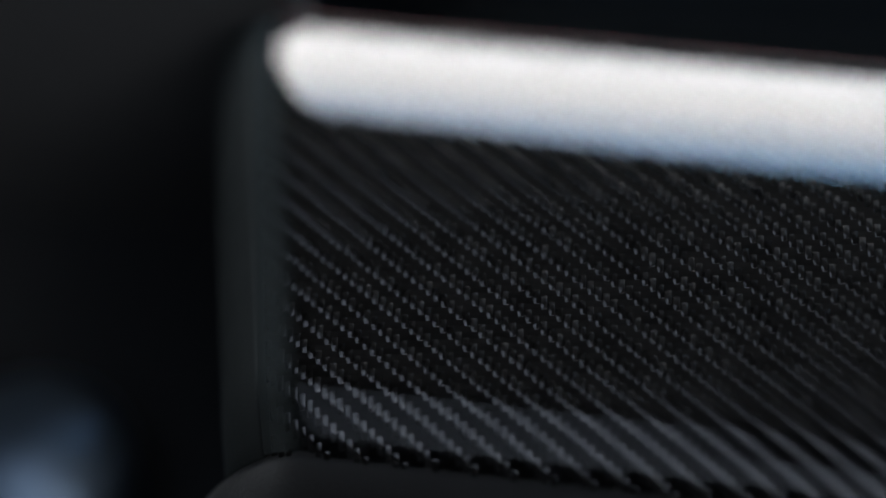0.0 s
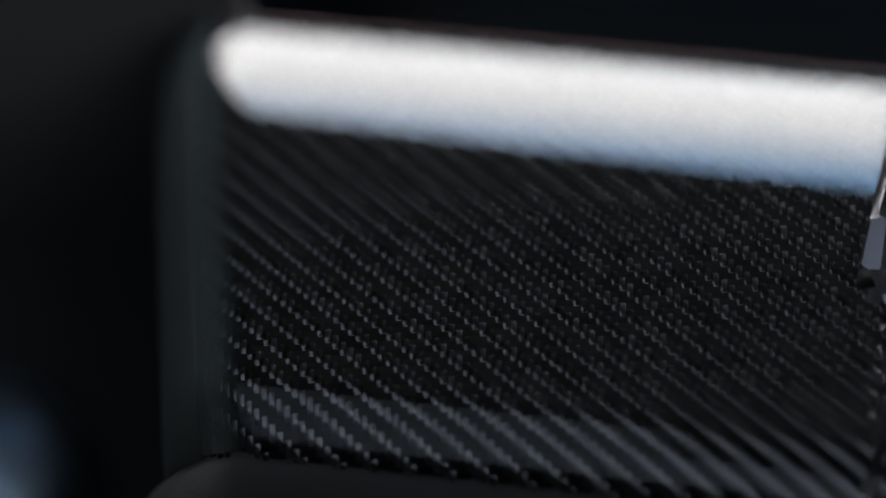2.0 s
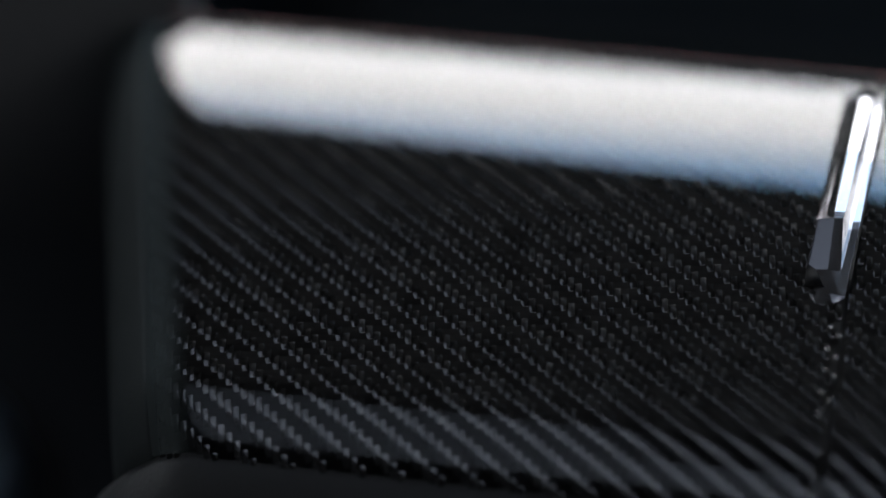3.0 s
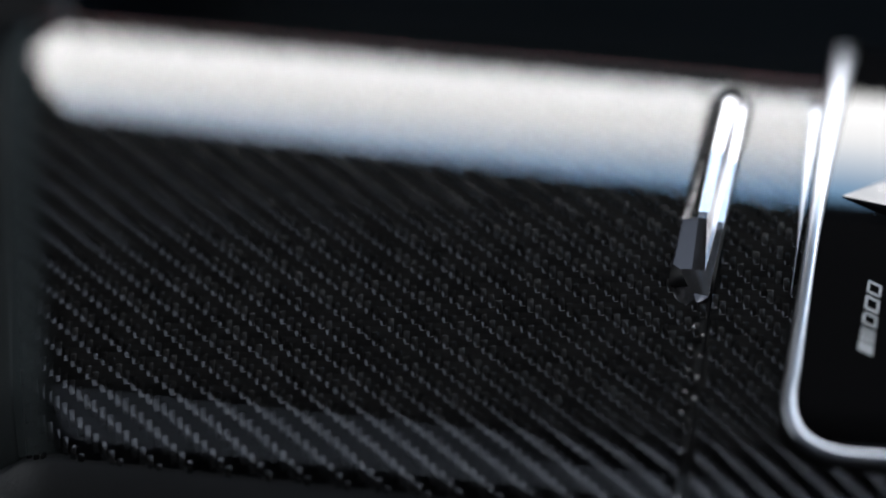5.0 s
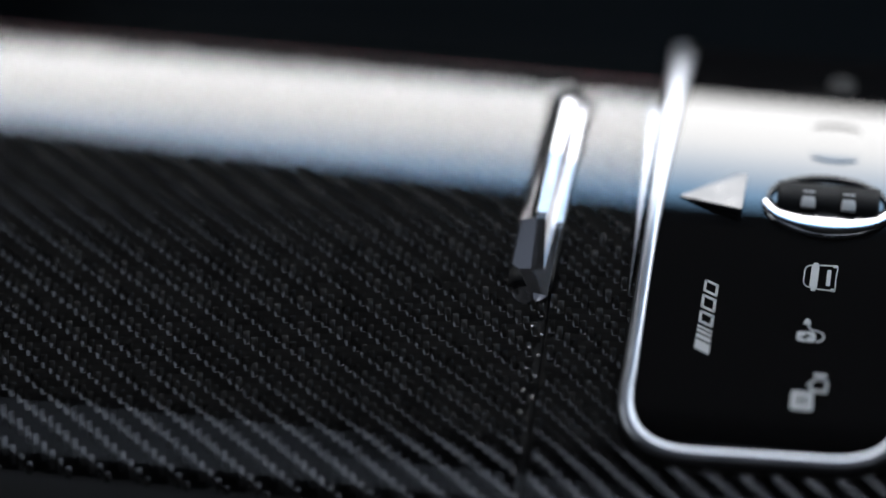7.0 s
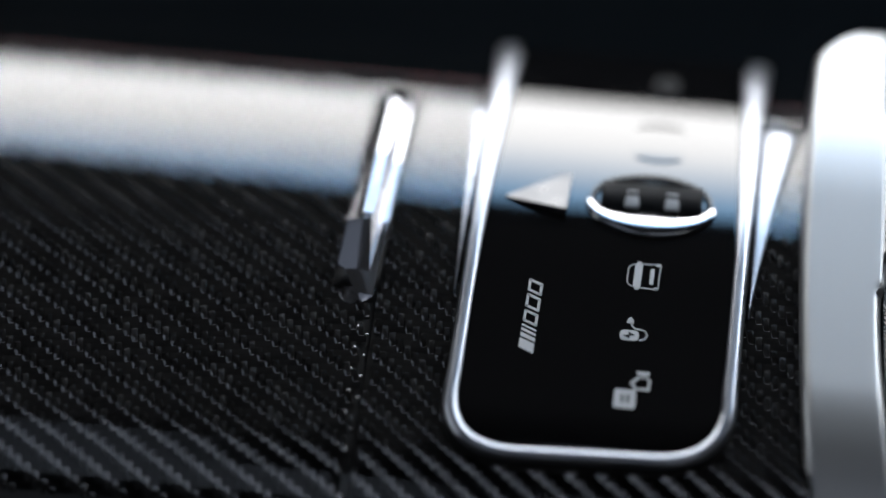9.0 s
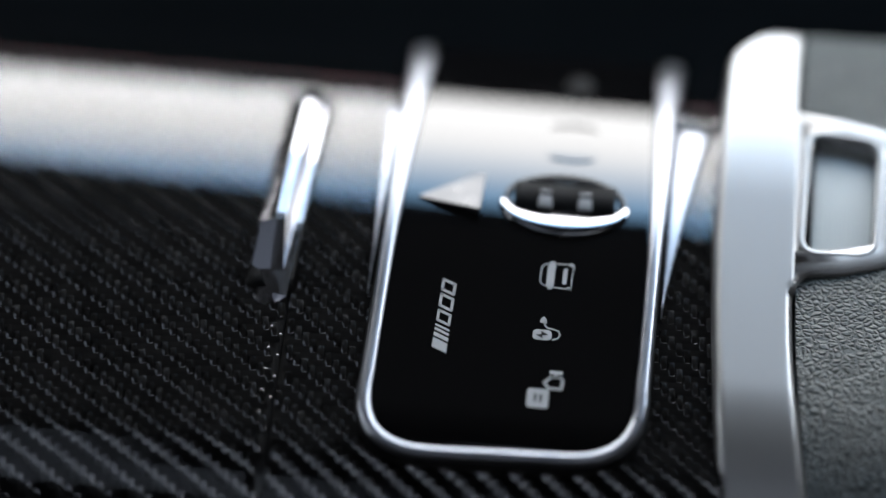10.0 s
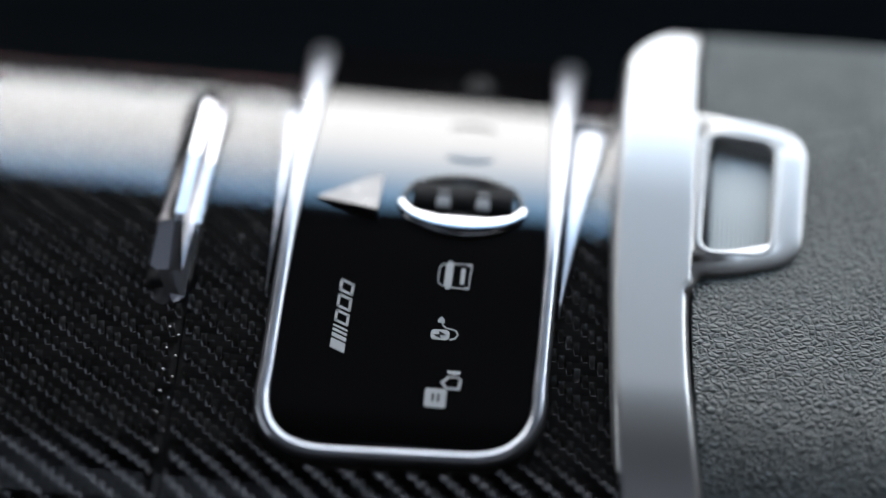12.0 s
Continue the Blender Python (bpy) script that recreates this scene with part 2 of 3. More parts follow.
# ---- the cabin round the console ----
def cabin():
    wall = lambda name, data, label: tagged(part(name, mesh_of(name, *data, M_LINING, False), None), label, "car interior", kind="structure")
    # passenger door: the part under the window, the roof rail above it, raked towards the windscreen
    wall("wall_east", ([(-1900, 760, 78), (1400, 760, 200), (1400, 820, 200), (-1900, 820, 78), (-1900, 760, -500), (1400, 760, -500), (1400, 820, -500), (-1900, 820, -500)], [(0, 1, 2, 3), (4, 7, 6, 5), (0, 4, 5, 1), (1, 5, 6, 2), (2, 6, 7, 3), (3, 7, 4, 0)]), "dark passenger door panel under the side window")
    rail = [(-1900, 760, 60), (-790, 760, 100), (-740, 760, 300), (-610, 760, 455), (-400, 760, 552), (-40, 760, 690), (1400, 760, 715), (1400, 760, 1000), (-1900, 760, 1000)]
    k = len(rail)
    wall("wall_east_rail", ([*rail, *[(x, 820, z) for x, _, z in rail]], [tuple(range(k)), tuple(range(2 * k - 1, k - 1, -1)), *[(i, (i + 1) % k, k + (i + 1) % k, k + i) for i in range(k)]]),
         "dark roof rail over the side window")
    wall("wall_west", box(-1900, 1400, -860, -800, -500, 1000), "dark driver's side of the cabin")
    wall("wall_north", join(box(-1960, -1900, -860, 820, -500, 160), box(-1960, -1900, -860, 820, 600, 1000), box(-1960, -1900, -860, -720, 160, 600), box(-1960, -1900, 700, 820, 160, 600)),
         "dark dashboard side of the cabin round the windscreen")
    wall("wall_south", box(1400, 1460, -860, 820, -500, 1000), "dark rear of the cabin")
    wall("floor", box(-1960, 1460, -860, 820, -560, -500), "dark carpet on the cabin floor")
    # roof lining with the glass roof's opening; two added strips block sky reflections
    x0, x1, y0, y1 = -700, 700, -640, 110
    wall("ceiling", join(box(-1960, x0, -860, 820, 720, 760), box(x1, 1460, -860, 820, 720, 760), box(x0, x1, -860, y0, 720, 760), box(x0, x1, y1, 820, 720, 760), box(-155, x1, -250, y1, 722, 758), box(-60, 8, y0, -90, 722, 758)),
         "dark roof lining round the glass roof, with unseen strips added against reflections")
    pane = tagged(part("window_1", mesh_of("window_1", *box(x0 - 20, x1 + 20, y0 - 20, y1 + 20, 764, 769), M_ROOFGLASS, False), None), "tinted glass roof pane", "window", kind="structure")
    pane.visible_shadow = False
    m = bpy.data.materials.new("hazy_sky")
    m.use_nodes = True
    m.node_tree.nodes.remove(m.node_tree.nodes["Principled BSDF"])
    e = node(m, "ShaderNodeEmission", Strength=SKY_GLOW)
    c = m.node_tree.nodes.new("ShaderNodeTexCoord")
    sep = m.node_tree.nodes.new("ShaderNodeSeparateXYZ")
    r = m.node_tree.nodes.new("ShaderNodeValToRGB")
    span = node(m, "ShaderNodeMapRange", From_Min=0.1, From_Max=1.5)
    r.color_ramp.elements[0].position, r.color_ramp.elements[1].position = 0.40, 0.76
    r.color_ramp.elements[0].color, r.color_ramp.elements[1].color = (0.985, 0.985, 0.985, 1), (0.20, 0.38, 0.60, 1)
    wire(m, c, "Object", sep, 0)
    wire(m, sep, "Z", span, 0)
    wire(m, span, 0, r, 0)
    wire(m, r, 0, e, "Color")
    wire(m, e, 0, m.node_tree.nodes["Material Output"], 0)
    tagged(part("backdrop", mesh_of("backdrop", [(-4500, 1500, -700), (3500, 1500, -700), (3500, 1500, 3000), (-4500, 1500, 3000)], [(0, 1, 2, 3)], m, False), None),
           "bright hazy sky beyond the passenger window", "sky", kind="structure")


# ---- woven carbon cloth, two-by-two twill ----
TOW = 1.72


def dip(u, along_y):
    """Height along a float, u in tows from its middle. Lengthwise tows slope down at their near end before they go under."""
    if not along_y:
        return -0.2 - 0.022 * abs(u) ** 4
    if u > 0:
        return -0.05 * u ** 8
    a = -u
    return -TOW * (0.3 * max(0.0, a - 0.23) + 0.05 * max(0.0, a - 0.3) ** 2 + 1.2 * max(0.0, a - 1.02))


def weave(x0, x1, y0, y1, top, inside, along_y, skew):
    """All floats of one direction as domed, dipping strips; skew is the cloth's turn to the left."""
    verts, faces = [], []
    us = (-1.2, -1.04, -0.9, -0.6, -0.3, -0.16, 0.3, 0.8, 1.04) if along_y else (-1.2, -0.9, -0.4, 0.4, 0.9, 1.2)
    vs = (-1, -0.62, 0, 0.62, 1)
    rng = random.Random(5 if along_y else 6)
    c, s = math.cos(skew), math.sin(skew)
    mx, my = (x0 + x1) / 2, (y0 + y1) / 2
    half_i, half_j = int(((x1 - x0) * c + (y1 - y0) * s) / TOW / 2) + 2, int(((y1 - y0) * c + (x1 - x0) * s) / TOW / 2) + 2
    place = lambda p, q: (mx + p * c - q * s, my + p * s + q * c)
    within = lambda p, q: x0 < place(p, q)[0] < x1 and y0 < place(p, q)[1] < y1 and inside(*place(p, q))
    for i in range(-half_i, half_i + 1):
        for j in range(-half_j, half_j + 1):
            if (i + j) % 4 != (0 if along_y else 2):
                continue
            ci, cj = (i + (0.5 if along_y else 1.0)) * TOW, (j + (1.0 if along_y else 0.5)) * TOW
            reach = (0, 0.6 * TOW) if along_y else (0.6 * TOW, 0)
            if not (within(ci, cj) and within(ci - reach[0], cj - reach[1]) and within(ci + reach[0], cj + reach[1])):
                continue
            k, turn, up = len(verts), rng.uniform(-0.02, 0.02), rng.uniform(-0.012, 0.012)
            slope = rng.uniform(-0.03, 0.03)
            for u in us:
                for v in vs:
                    p, q = u * TOW, v * (0.42 if along_y else 0.49) * TOW
                    dx, dy = (q + turn * p, p) if along_y else (p, q - turn * p)
                    h = dip(u, along_y) + (0.115 if along_y else 0.04) * (1 - v * v) + up + slope * q
                    x, y = place(ci + dx, cj + dy)
                    x, y = min(max(x, x0), x1), min(max(y, y0), y1)
                    verts.append((x, y, top(x, y) + h - 0.30))
            n = len(vs)
            for a in range(len(us) - 1):
                for b in range(n - 1):
                    f = k + a * n + b
                    faces.append((f, f + 1, f + n + 1, f + n) if not along_y else (f, f + n, f + n + 1, f + 1))
    return verts, faces


def plain_mesh(name, verts, faces, mat):
    me = bpy.data.meshes.new(name)
    me.from_pydata([(x * MM, y * MM, z * MM) for x, y, z in verts], [], faces)
    me.polygons.foreach_set("use_smooth", [True] * len(me.polygons))
    me.materials.append(mat)
    return me


def carbon(parent, x0, x1, y0, y1, top, inside, skew):
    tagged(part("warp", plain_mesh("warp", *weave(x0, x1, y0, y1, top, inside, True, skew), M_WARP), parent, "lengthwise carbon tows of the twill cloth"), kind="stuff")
    tagged(part("weft", plain_mesh("weft", *weave(x0, x1, y0, y1, top, inside, False, skew), M_WEFT_SHADED), parent, "crosswise carbon tows of the twill cloth, shaded by a darker colour"), kind="stuff")


# ---- storage lid with carbon top ----
def storage_lid():
    ob = thing("storage_lid", "lacquered black carbon fibre storage lid, closed", "console lid")
    ys = lin(-68, 58, 90)
    us = lin(0, 1, 80)
    xy = lambda u, y: (lid_end(y) + (-23.05 - lid_end(y)) * u ** 1.3, y)
    put = lambda low: (lambda u, y: (*xy(u, y), lid_top(*xy(u, y)) - low))
    part("lid_body", mesh_of("lid_body", *slab(us, ys, put(1.0), 12), M_RESIN), ob, "black resin body")
    carbon(ob, -212.4, -23.2, -71, 53.5, lid_top, lambda x, y: lid_end(y) + 1.5 < x < -23.9, radians(10))
    # this coat carries the painted grey sheen towards the rounded end
    lac = part("lacquer", mesh_of("lacquer", *sheet(us, ys, put(0.0)), M_VEILED), ob, "clear glossy lacquer coat")
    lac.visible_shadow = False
    # tiny drops added for glints of the cut tow ends along the lid's edge
    for x, y in [(-23.5, -25.3 - 5.5 * i) for i in range(4)] + [(-25.7, -23.5 - 5.6 * i) for i in range(5)]:
        rings = [(0.36 * math.sin(a), 0.26 * math.cos(a)) for a in lin(0.15, 1.7, 5)]
        verts = [(x + r * math.cos(b), y + r * math.sin(b), lid_top(x, y) + h - 0.02) for r, h in rings for b in lin(0, 2 * math.pi * 9 / 10, 10)]
        faces = [(k * 10 + i, k * 10 + (i + 1) % 10, k * 10 + 10 + (i + 1) % 10, k * 10 + 10 + i) for k in range(4) for i in range(10)] + [tuple(range(10))]
        part("glint_drop", mesh_of("glint_drop", verts, faces, M_WARP), ob, "tiny added drop that makes a glint on the seam")
    first = math.atan(30 / 56)
    turn = lambda u: first + (1.5 - first) * u
    bow = lambda u, y: (lid_end(y) + 0.3 - 24 * (math.sin(turn(u)) - math.sin(first)), y, lid_top(lid_end(y), y) + 0.05 - 30 * (math.cos(first) - math.cos(turn(u))))
    part("end_trim", mesh_of("end_trim", *slab(lin(0, 1, 16), lin(-68, 58, 40), bow, 6), M_EDGE), ob, "matte dark grey rounded end")
    return ob


def pull_handle():
    """Faceted chrome grip at the lid's edge: flat ridge, sloping flanks, a pyramid at its near end."""
    ob = thing("pull_handle", "polished chrome faceted pull handle on the carbon lid", "handle")
    rows = []
    # y, outer left, left break and its height, ridge left, ridge right, groove, outer right, ridge height, lip height
    for y, *cut in ((49, -2.2, -1.6, 0.4, -0.9, 0.9, 1.9, 2.4, 0.8, 0.2), (47, -2.9, -1.8, 1.7, -0.9, 1.0, 2.2, 3.0, 3.0, 0.7), (43, -3.4, -2.1, 1.9, -0.8, 1.2, 2.6, 3.5, 3.6, 0.9), (24, -4.3, -2.6, 2.2, -0.9, 1.3, 3.0, 4.3, 4.1, 0.9),
                    (5, -5.0, -2.9, 2.3, -0.9, 1.3, 3.1, 4.7, 4.2, 0.9), (3, -5.0, -4.2, 3.4, -0.8, 1.2, 3.1, 4.7, 4.2, 0.9), (-8.6, -5.2, -4.8, -0.2, -0.4, 0.3, 2.7, 4.5, 0.6, 0.5)):
        left, brk, bz, r0, r1, groove, right, high, lip = cut
        cx, z = -27.2 + 0.045 * y, crown(y)
        rows.append([(cx + left, y, z - 1.5), (cx + left, y, z + 0.1), (cx + brk, y, z + bz), (cx + r0, y, z + high), (cx + r1, y, z + high), (cx + groove, y, z + lip - 0.1), (cx + right, y, z + lip), (cx + right, y, z - 1.5)])
    rows.append([(-27.6 + x, y, z) for x, y, z in ((-4.9, -13.3, -1.5), (-4.9, -13.3, -0.9), (-4.4, -13.5, -0.6), (-1.0, -14.1, 0.0), (0.8, -14.5, 0.1), (2.9, -15.0, 0.4), (4.2, -15.3, 0.4), (4.2, -15.3, -1.5))])
    rows.append([(-27.7 + x, y, z) for x, y, z in ((-3.4, -15.6, -1.5), (-3.4, -15.6, -0.5), (-2.9, -16.2, -0.35), (-1.8, -17.2, -0.4), (-0.3, -17.3, -0.4), (1.6, -16.8, -0.4), (3.0, -16.2, -0.4), (3.0, -16.2, -1.5))])
    verts = [p for r in rows for p in r]
    k = 8
    faces = [(i * k + j, i * k + (j + 1) % k, (i + 1) * k + (j + 1) % k, (i + 1) * k + j) for i in range(len(rows) - 1) for j in range(k)]
    faces += [tuple(range(k)), tuple((len(rows) - 1) * k + j for j in range(k))]
    bm = bmesh.new()
    vs = [bm.verts.new(p) for p in verts]
    for f in faces:
        bm.faces.new([vs[i] for i in f])
    bmesh.ops.recalc_face_normals(bm, faces=bm.faces)
    bmesh.ops.bevel(bm, geom=bm.edges[:], offset=0.22, segments=2, affect="EDGES", profile=0.5, clamp_overlap=True)
    bm.verts.index_update()
    data = [tuple(v.co) for v in bm.verts], [tuple(v.index for v in f.verts) for f in bm.faces]
    bm.free()
    part("grip", mesh_of("grip", *data, M_GRIP, False), ob)
    part("foot_plate", mesh_of("foot_plate", *slab((-1.0, -0.5, 0.5, 1.0), lin(-13, 47, 20), lambda u, y: (-27.1 + 0.045 * y + 5.0 * u, y, crown(y) + 0.15), 0.8), M_RESIN), ob, "thin black foot plate")
    return ob


PANEL = rounded([(-3.5, -54.4, 15), (56.9, -52.2, 16), (58.4, 73, 1), (-0.6, 75, 1)], 9)


RIM = [(-0.5, 75), *[(-0.6 - 0.0215 * (73 - y), y) for y in lin(72, -34, 30)], *[p for p in PANEL if p[1] < -36], *[(57.0 + 0.0135 * (y + 34), y) for y in lin(-34, 72, 30)], (58.5, 75)]


def console_trim():
    ob = thing("console_trim", "lacquered carbon fibre trim round the control panel", "console trim")
    ys, xs = lin(-68, 58, 80), lin(-22.75, 76, 50)
    part("trim_body", mesh_of("trim_body", *slab(xs, ys, lambda x, y: (x, y, trim_top(x, y) - 1.0), 12), M_RESIN), ob, "black resin body")
    carbon(ob, -22.6, 76, -71, 53.5, trim_top, lambda x, y: x > -22.4 and not (4 < x < 52 and -44 < y < 70), radians(4))
    lac = part("lacquer", mesh_of("lacquer", *sheet(xs, ys, lambda x, y: (x, y, trim_top(x, y))), M_LACQUER), ob, "clear glossy lacquer coat")
    lac.visible_shadow = False
    return ob


def glass_top(x, y):
    near = max(0.0, -42 - y)
    return crown(max(y, -52)) + 2.6 - near * near / 34


def disc_ring(cx, cy, rx, ry, section, lift, n=64):
    path = [(cx + rx * math.cos(2 * math.pi * i / n), cy + ry * math.sin(2 * math.pi * i / n)) for i in range(n)]
    return sweep(path, section, lift)


def flat_shape(polys, lift=0.12):
    """Thin printed shapes on the glass, each a polygon of (x, y)."""
    verts, faces = [], []
    for p in polys:
        k, n = len(verts), len(p)
        verts += [(x, y, glass_top(x, y) + lift) for x, y in p] + [(x, y, glass_top(x, y) - 0.3) for x, y in p]
        faces += [tuple(range(k, k + n))] + [(k + i, k + (i + 1) % n, k + n + (i + 1) % n, k + n + i) for i in range(n)]
    return verts, faces


def stroke(pts, wide, closed=False):
    """A line of that width as a row of quads."""
    out, n = [], len(pts)
    for i in range(n if closed else n - 1):
        (x0, y0), (x1, y1) = pts[i], pts[(i + 1) % n]
        d = math.hypot(x1 - x0, y1 - y0) or 1
        nx, ny, ex, ey = -(y1 - y0) / d * wide / 2, (x1 - x0) / d * wide / 2, (x1 - x0) / d * wide * 0.3, (y1 - y0) / d * wide * 0.3
        out.append([(x0 + nx - ex, y0 + ny - ey), (x0 - nx - ex, y0 - ny - ey), (x1 - nx + ex, y1 - ny + ey), (x1 + nx + ex, y1 + ny + ey)])
    return out


def control_panel():
    ob = thing("control_panel", "glossy black glass control panel in a chrome rim", "control panel")
    ys = lin(-52.6, 72.6, 100)
    spans = {y: between(PANEL, y) for y in ys}
    part("glass", mesh_of("glass", *slab(lin(0, 1, 40), ys, lambda u, y: ((spans[y][0] + 0.8) + (spans[y][1] - spans[y][0] - 1.6) * u, y, glass_top(u, y)), 3.0), M_GLASS), ob, "glossy black glass")
    round_bar = [(1.55 * math.cos(a), 2.4 + 1.4 * math.sin(a)) for a in lin(0, math.pi, 10)] + [(-1.4, -2.5), (1.4, -2.5)]
    verts, faces = sweep(RIM, round_bar, lambda x, y: crown(max(y, -60)) - 0.02 * max(0, y - 64) ** 2, False)
    for i, (x, y, z) in enumerate(verts):
        px, py = RIM[i // len(round_bar)]
        verts[i] = (px + (x - px) * (1 + 0.85 * min(1, max(0, (py - 5) / 60))), y, z)
    part("rim", mesh_of("rim", verts, faces, M_SATIN), ob, "satin chrome rim, broader towards its far ends")
    # dark strip added as the shadow line along the rim's outer wall
    part("rim_shade", mesh_of("rim_shade", *sweep(RIM, [(1.2, -2.6), (1.2, 2.0), (1.75, 1.9), (1.95, 1.4), (1.95, -2.6)], lambda x, y: crown(max(y, -60)) - 0.02 * max(0, y - 64) ** 2 - 0.03 * max(0, y - 5), False), M_RESIN), ob, "black strip for the shadow line round the rim")
    # left flange; the right strip is added for the window's reflection in the lacquer
    for side, x0, x1, off, grow in ((-1, -2.6, -1.2, 2.9, 2.6), (1, 57.4, 58.0, 2.6, 9.0)):
        edge = lambda y, o: x0 + (x1 - x0) * (y + 12) / 60 + side * o
        part("flange_glare", mesh_of("flange_glare", *slab((0.0, 0.3, 0.7, 1.0), lin(-12, 48, 24), lambda u, y: (edge(y, off + u * (0.2 + grow * (max(0, y + 12) / 60) ** 1.3)), y, crown(y) + 0.5 - 0.4 * u * u), 1.4), M_SATIN), ob, "satin chrome flange beside the rim, the right one for a lacquer reflection")
    # word mark: four slanted bars and three plain blocks
    ax, ay = 9.8, -28.3
    mark = lambda u, v: (ax + 3.3 - 3.3 * v + 0.035 * u + 0.45, ay + u + 1.5 * v)
    quad = lambda u0, u1: [mark(u0, 0), mark(u1, 0), mark(u1, 1), mark(u0, 1)]
    for u0, u1 in ((0, 2.5), (3.0, 4.0), (4.5, 5.2), (5.7, 6.2)):
        part("slanted_bar", mesh_of("slanted_bar", *flat_shape([quad(u0, u1)]), M_PRINT, False), ob, "white slanted bar of the emblem")
    for u0, u1 in ((6.9, 10.3), (10.8, 14.6), (15.1, 18.6)):
        part("emblem_block", mesh_of("emblem_block", *flat_shape(stroke([mark(u0 + 0.4, 0.1), mark(u1 - 0.4, 0.1), mark(u1 - 0.4, 0.9), mark(u0 + 0.4, 0.9)], 0.6, True)), M_PRINT, False), ob, "white block of the emblem")
    # car seen from above
    cx, cy = 36.2, -5.3
    body = rounded([(cx - 3.7, cy - 2.6, 2.2), (cx - 0.6, cy - 3.1, 0.6), (cx + 3.4, cy - 3.3, 0.6), (cx + 3.4, cy, 1.5), (cx + 3.7, cy + 3.5, 0.6), (cx - 0.4, cy + 3.3, 0.6), (cx - 3.5, cy + 3.0, 2.2)], 5)
    shapes = stroke(body, 0.28, True)
    shapes += [rounded([(cx - 2.3, cy - 2.9, 0.5), (cx - 0.6, cy - 3.0, 0.3), (cx - 0.4, cy + 3.2, 0.3), (cx - 2.1, cy + 3.1, 0.5)], 3), rounded([(cx + 1.3, cy - 2.0, 0.3), (cx + 2.2, cy - 2.1, 0.3), (cx + 2.3, cy + 2.3, 0.3), (cx + 1.4, cy + 2.2, 0.3)], 3)]
    shapes += [rounded([(cx + sx - 0.55, cy + sy - 0.4, 0.3), (cx + sx + 0.55, cy + sy - 0.4, 0.3), (cx + sx + 0.55, cy + sy + 0.4, 0.3), (cx + sx - 0.55, cy + sy + 0.4, 0.3)], 3) for sx, sy in ((-1.4, -3.3), (2.9, -3.1), (-1.2, 3.5), (3.1, 3.3))]
    part("car_symbol", mesh_of("car_symbol", *flat_shape(shapes), M_PRINT, False), ob, "white symbol of a car")
    # battery with cable and plug
    cx, cy = 34.1, -21.3
    pill = rounded([(cx - 2.0, cy - 1.3, 1.1), (cx + 2.2, cy - 1.3, 1.1), (cx + 2.2, cy + 1.4, 1.1), (cx - 2.0, cy + 1.4, 1.1)], 5)
    shapes = [pill]
    bolt = [(cx - 1.3, cy - 0.1), (cx + 0.3, cy - 0.9), (cx + 0.1, cy - 0.15), (cx + 1.4, cy + 0.1), (cx - 0.2, cy + 0.95), (cx - 0.1, cy + 0.15)]
    cable = [(cx + 2.4, cy - 1.1), (cx + 3.5, cy - 0.7), (cx + 4.0, cy + 0.3), (cx + 3.6, cy + 1.3), (cx + 2.6, cy + 1.7), (cx + 1.2, cy + 1.9), (cx + 0.5, cy + 2.6), (cx + 0.3, cy + 3.6)]
    shapes += stroke(cable, 0.36) + [[(cx - 0.7, cy + 3.3), (cx + 0.9, cy + 3.1), (cx + 0.8, cy + 4.2), (cx + 0.1, cy + 4.9), (cx - 0.5, cy + 4.3)]]
    part("battery_symbol", mesh_of("battery_symbol", *flat_shape(shapes), M_PRINT, False), ob, "white symbol of a battery with plug")
    part("bolt_symbol", mesh_of("bolt_symbol", *flat_shape([bolt], 0.2), M_ROLL, False), ob, "dark bolt on the battery symbol")
    # block with engine outline
    cx, cy = 34.7, -37.6
    block = rounded([(cx - 2.6, cy - 2.7, 0.7), (cx + 2.2, cy - 2.7, 0.7), (cx + 2.2, cy + 2.2, 0.7), (cx - 2.6, cy + 2.2, 0.7)], 4)
    engine = [(cx + 0.9, cy + 3.9), (cx + 2.0, cy + 2.5), (cx + 4.7, cy + 2.5), (cx + 4.9, cy + 4.8), (cx + 4.2, cy + 5.6), (cx + 2.4, cy + 5.5)]
    part("block_symbol", mesh_of("block_symbol", *flat_shape([block]), M_PRINT, False), ob, "white rounded square symbol")
    for dx in (-1.0, 0.2):
        part("dark_bar", mesh_of("dark_bar", *flat_shape([[(cx + dx, cy - 1.2), (cx + dx + 0.5, cy - 1.2), (cx + dx + 0.5, cy + 0.8), (cx + dx, cy + 0.8)]], 0.2), M_ROLL, False), ob, "dark bar on the square symbol")
    part("engine_symbol", mesh_of("engine_symbol", *flat_shape(stroke(engine, 0.7, True) + [[(cx + 2.9, cy + 5.4), (cx + 3.9, cy + 5.4), (cx + 3.9, cy + 6.3), (cx + 2.9, cy + 6.3)], [(cx + 2.0, cy + 6.2), (cx + 4.7, cy + 6.2), (cx + 4.8, cy + 7.1), (cx + 1.9, cy + 7.1)]]), M_PRINT, False), ob, "white outline symbol of an engine")
    # roller in its oval opening
    ox, oy = 36.4, 16.6
    lift = lambda x, y: glass_top(0, oy) + 0.075 * (oy - y)
    part("oval_well", mesh_of("oval_well", *disc_ring(ox, oy, 13.4, 7.2, [(0.5, 0.3), (-0.4, 0.45), (-2.2, -0.8), (-3.0, -3.5), (0.5, -3.5)], lift), M_GLASS), ob, "dark oval opening")
    verts, faces, k = [], [], 8
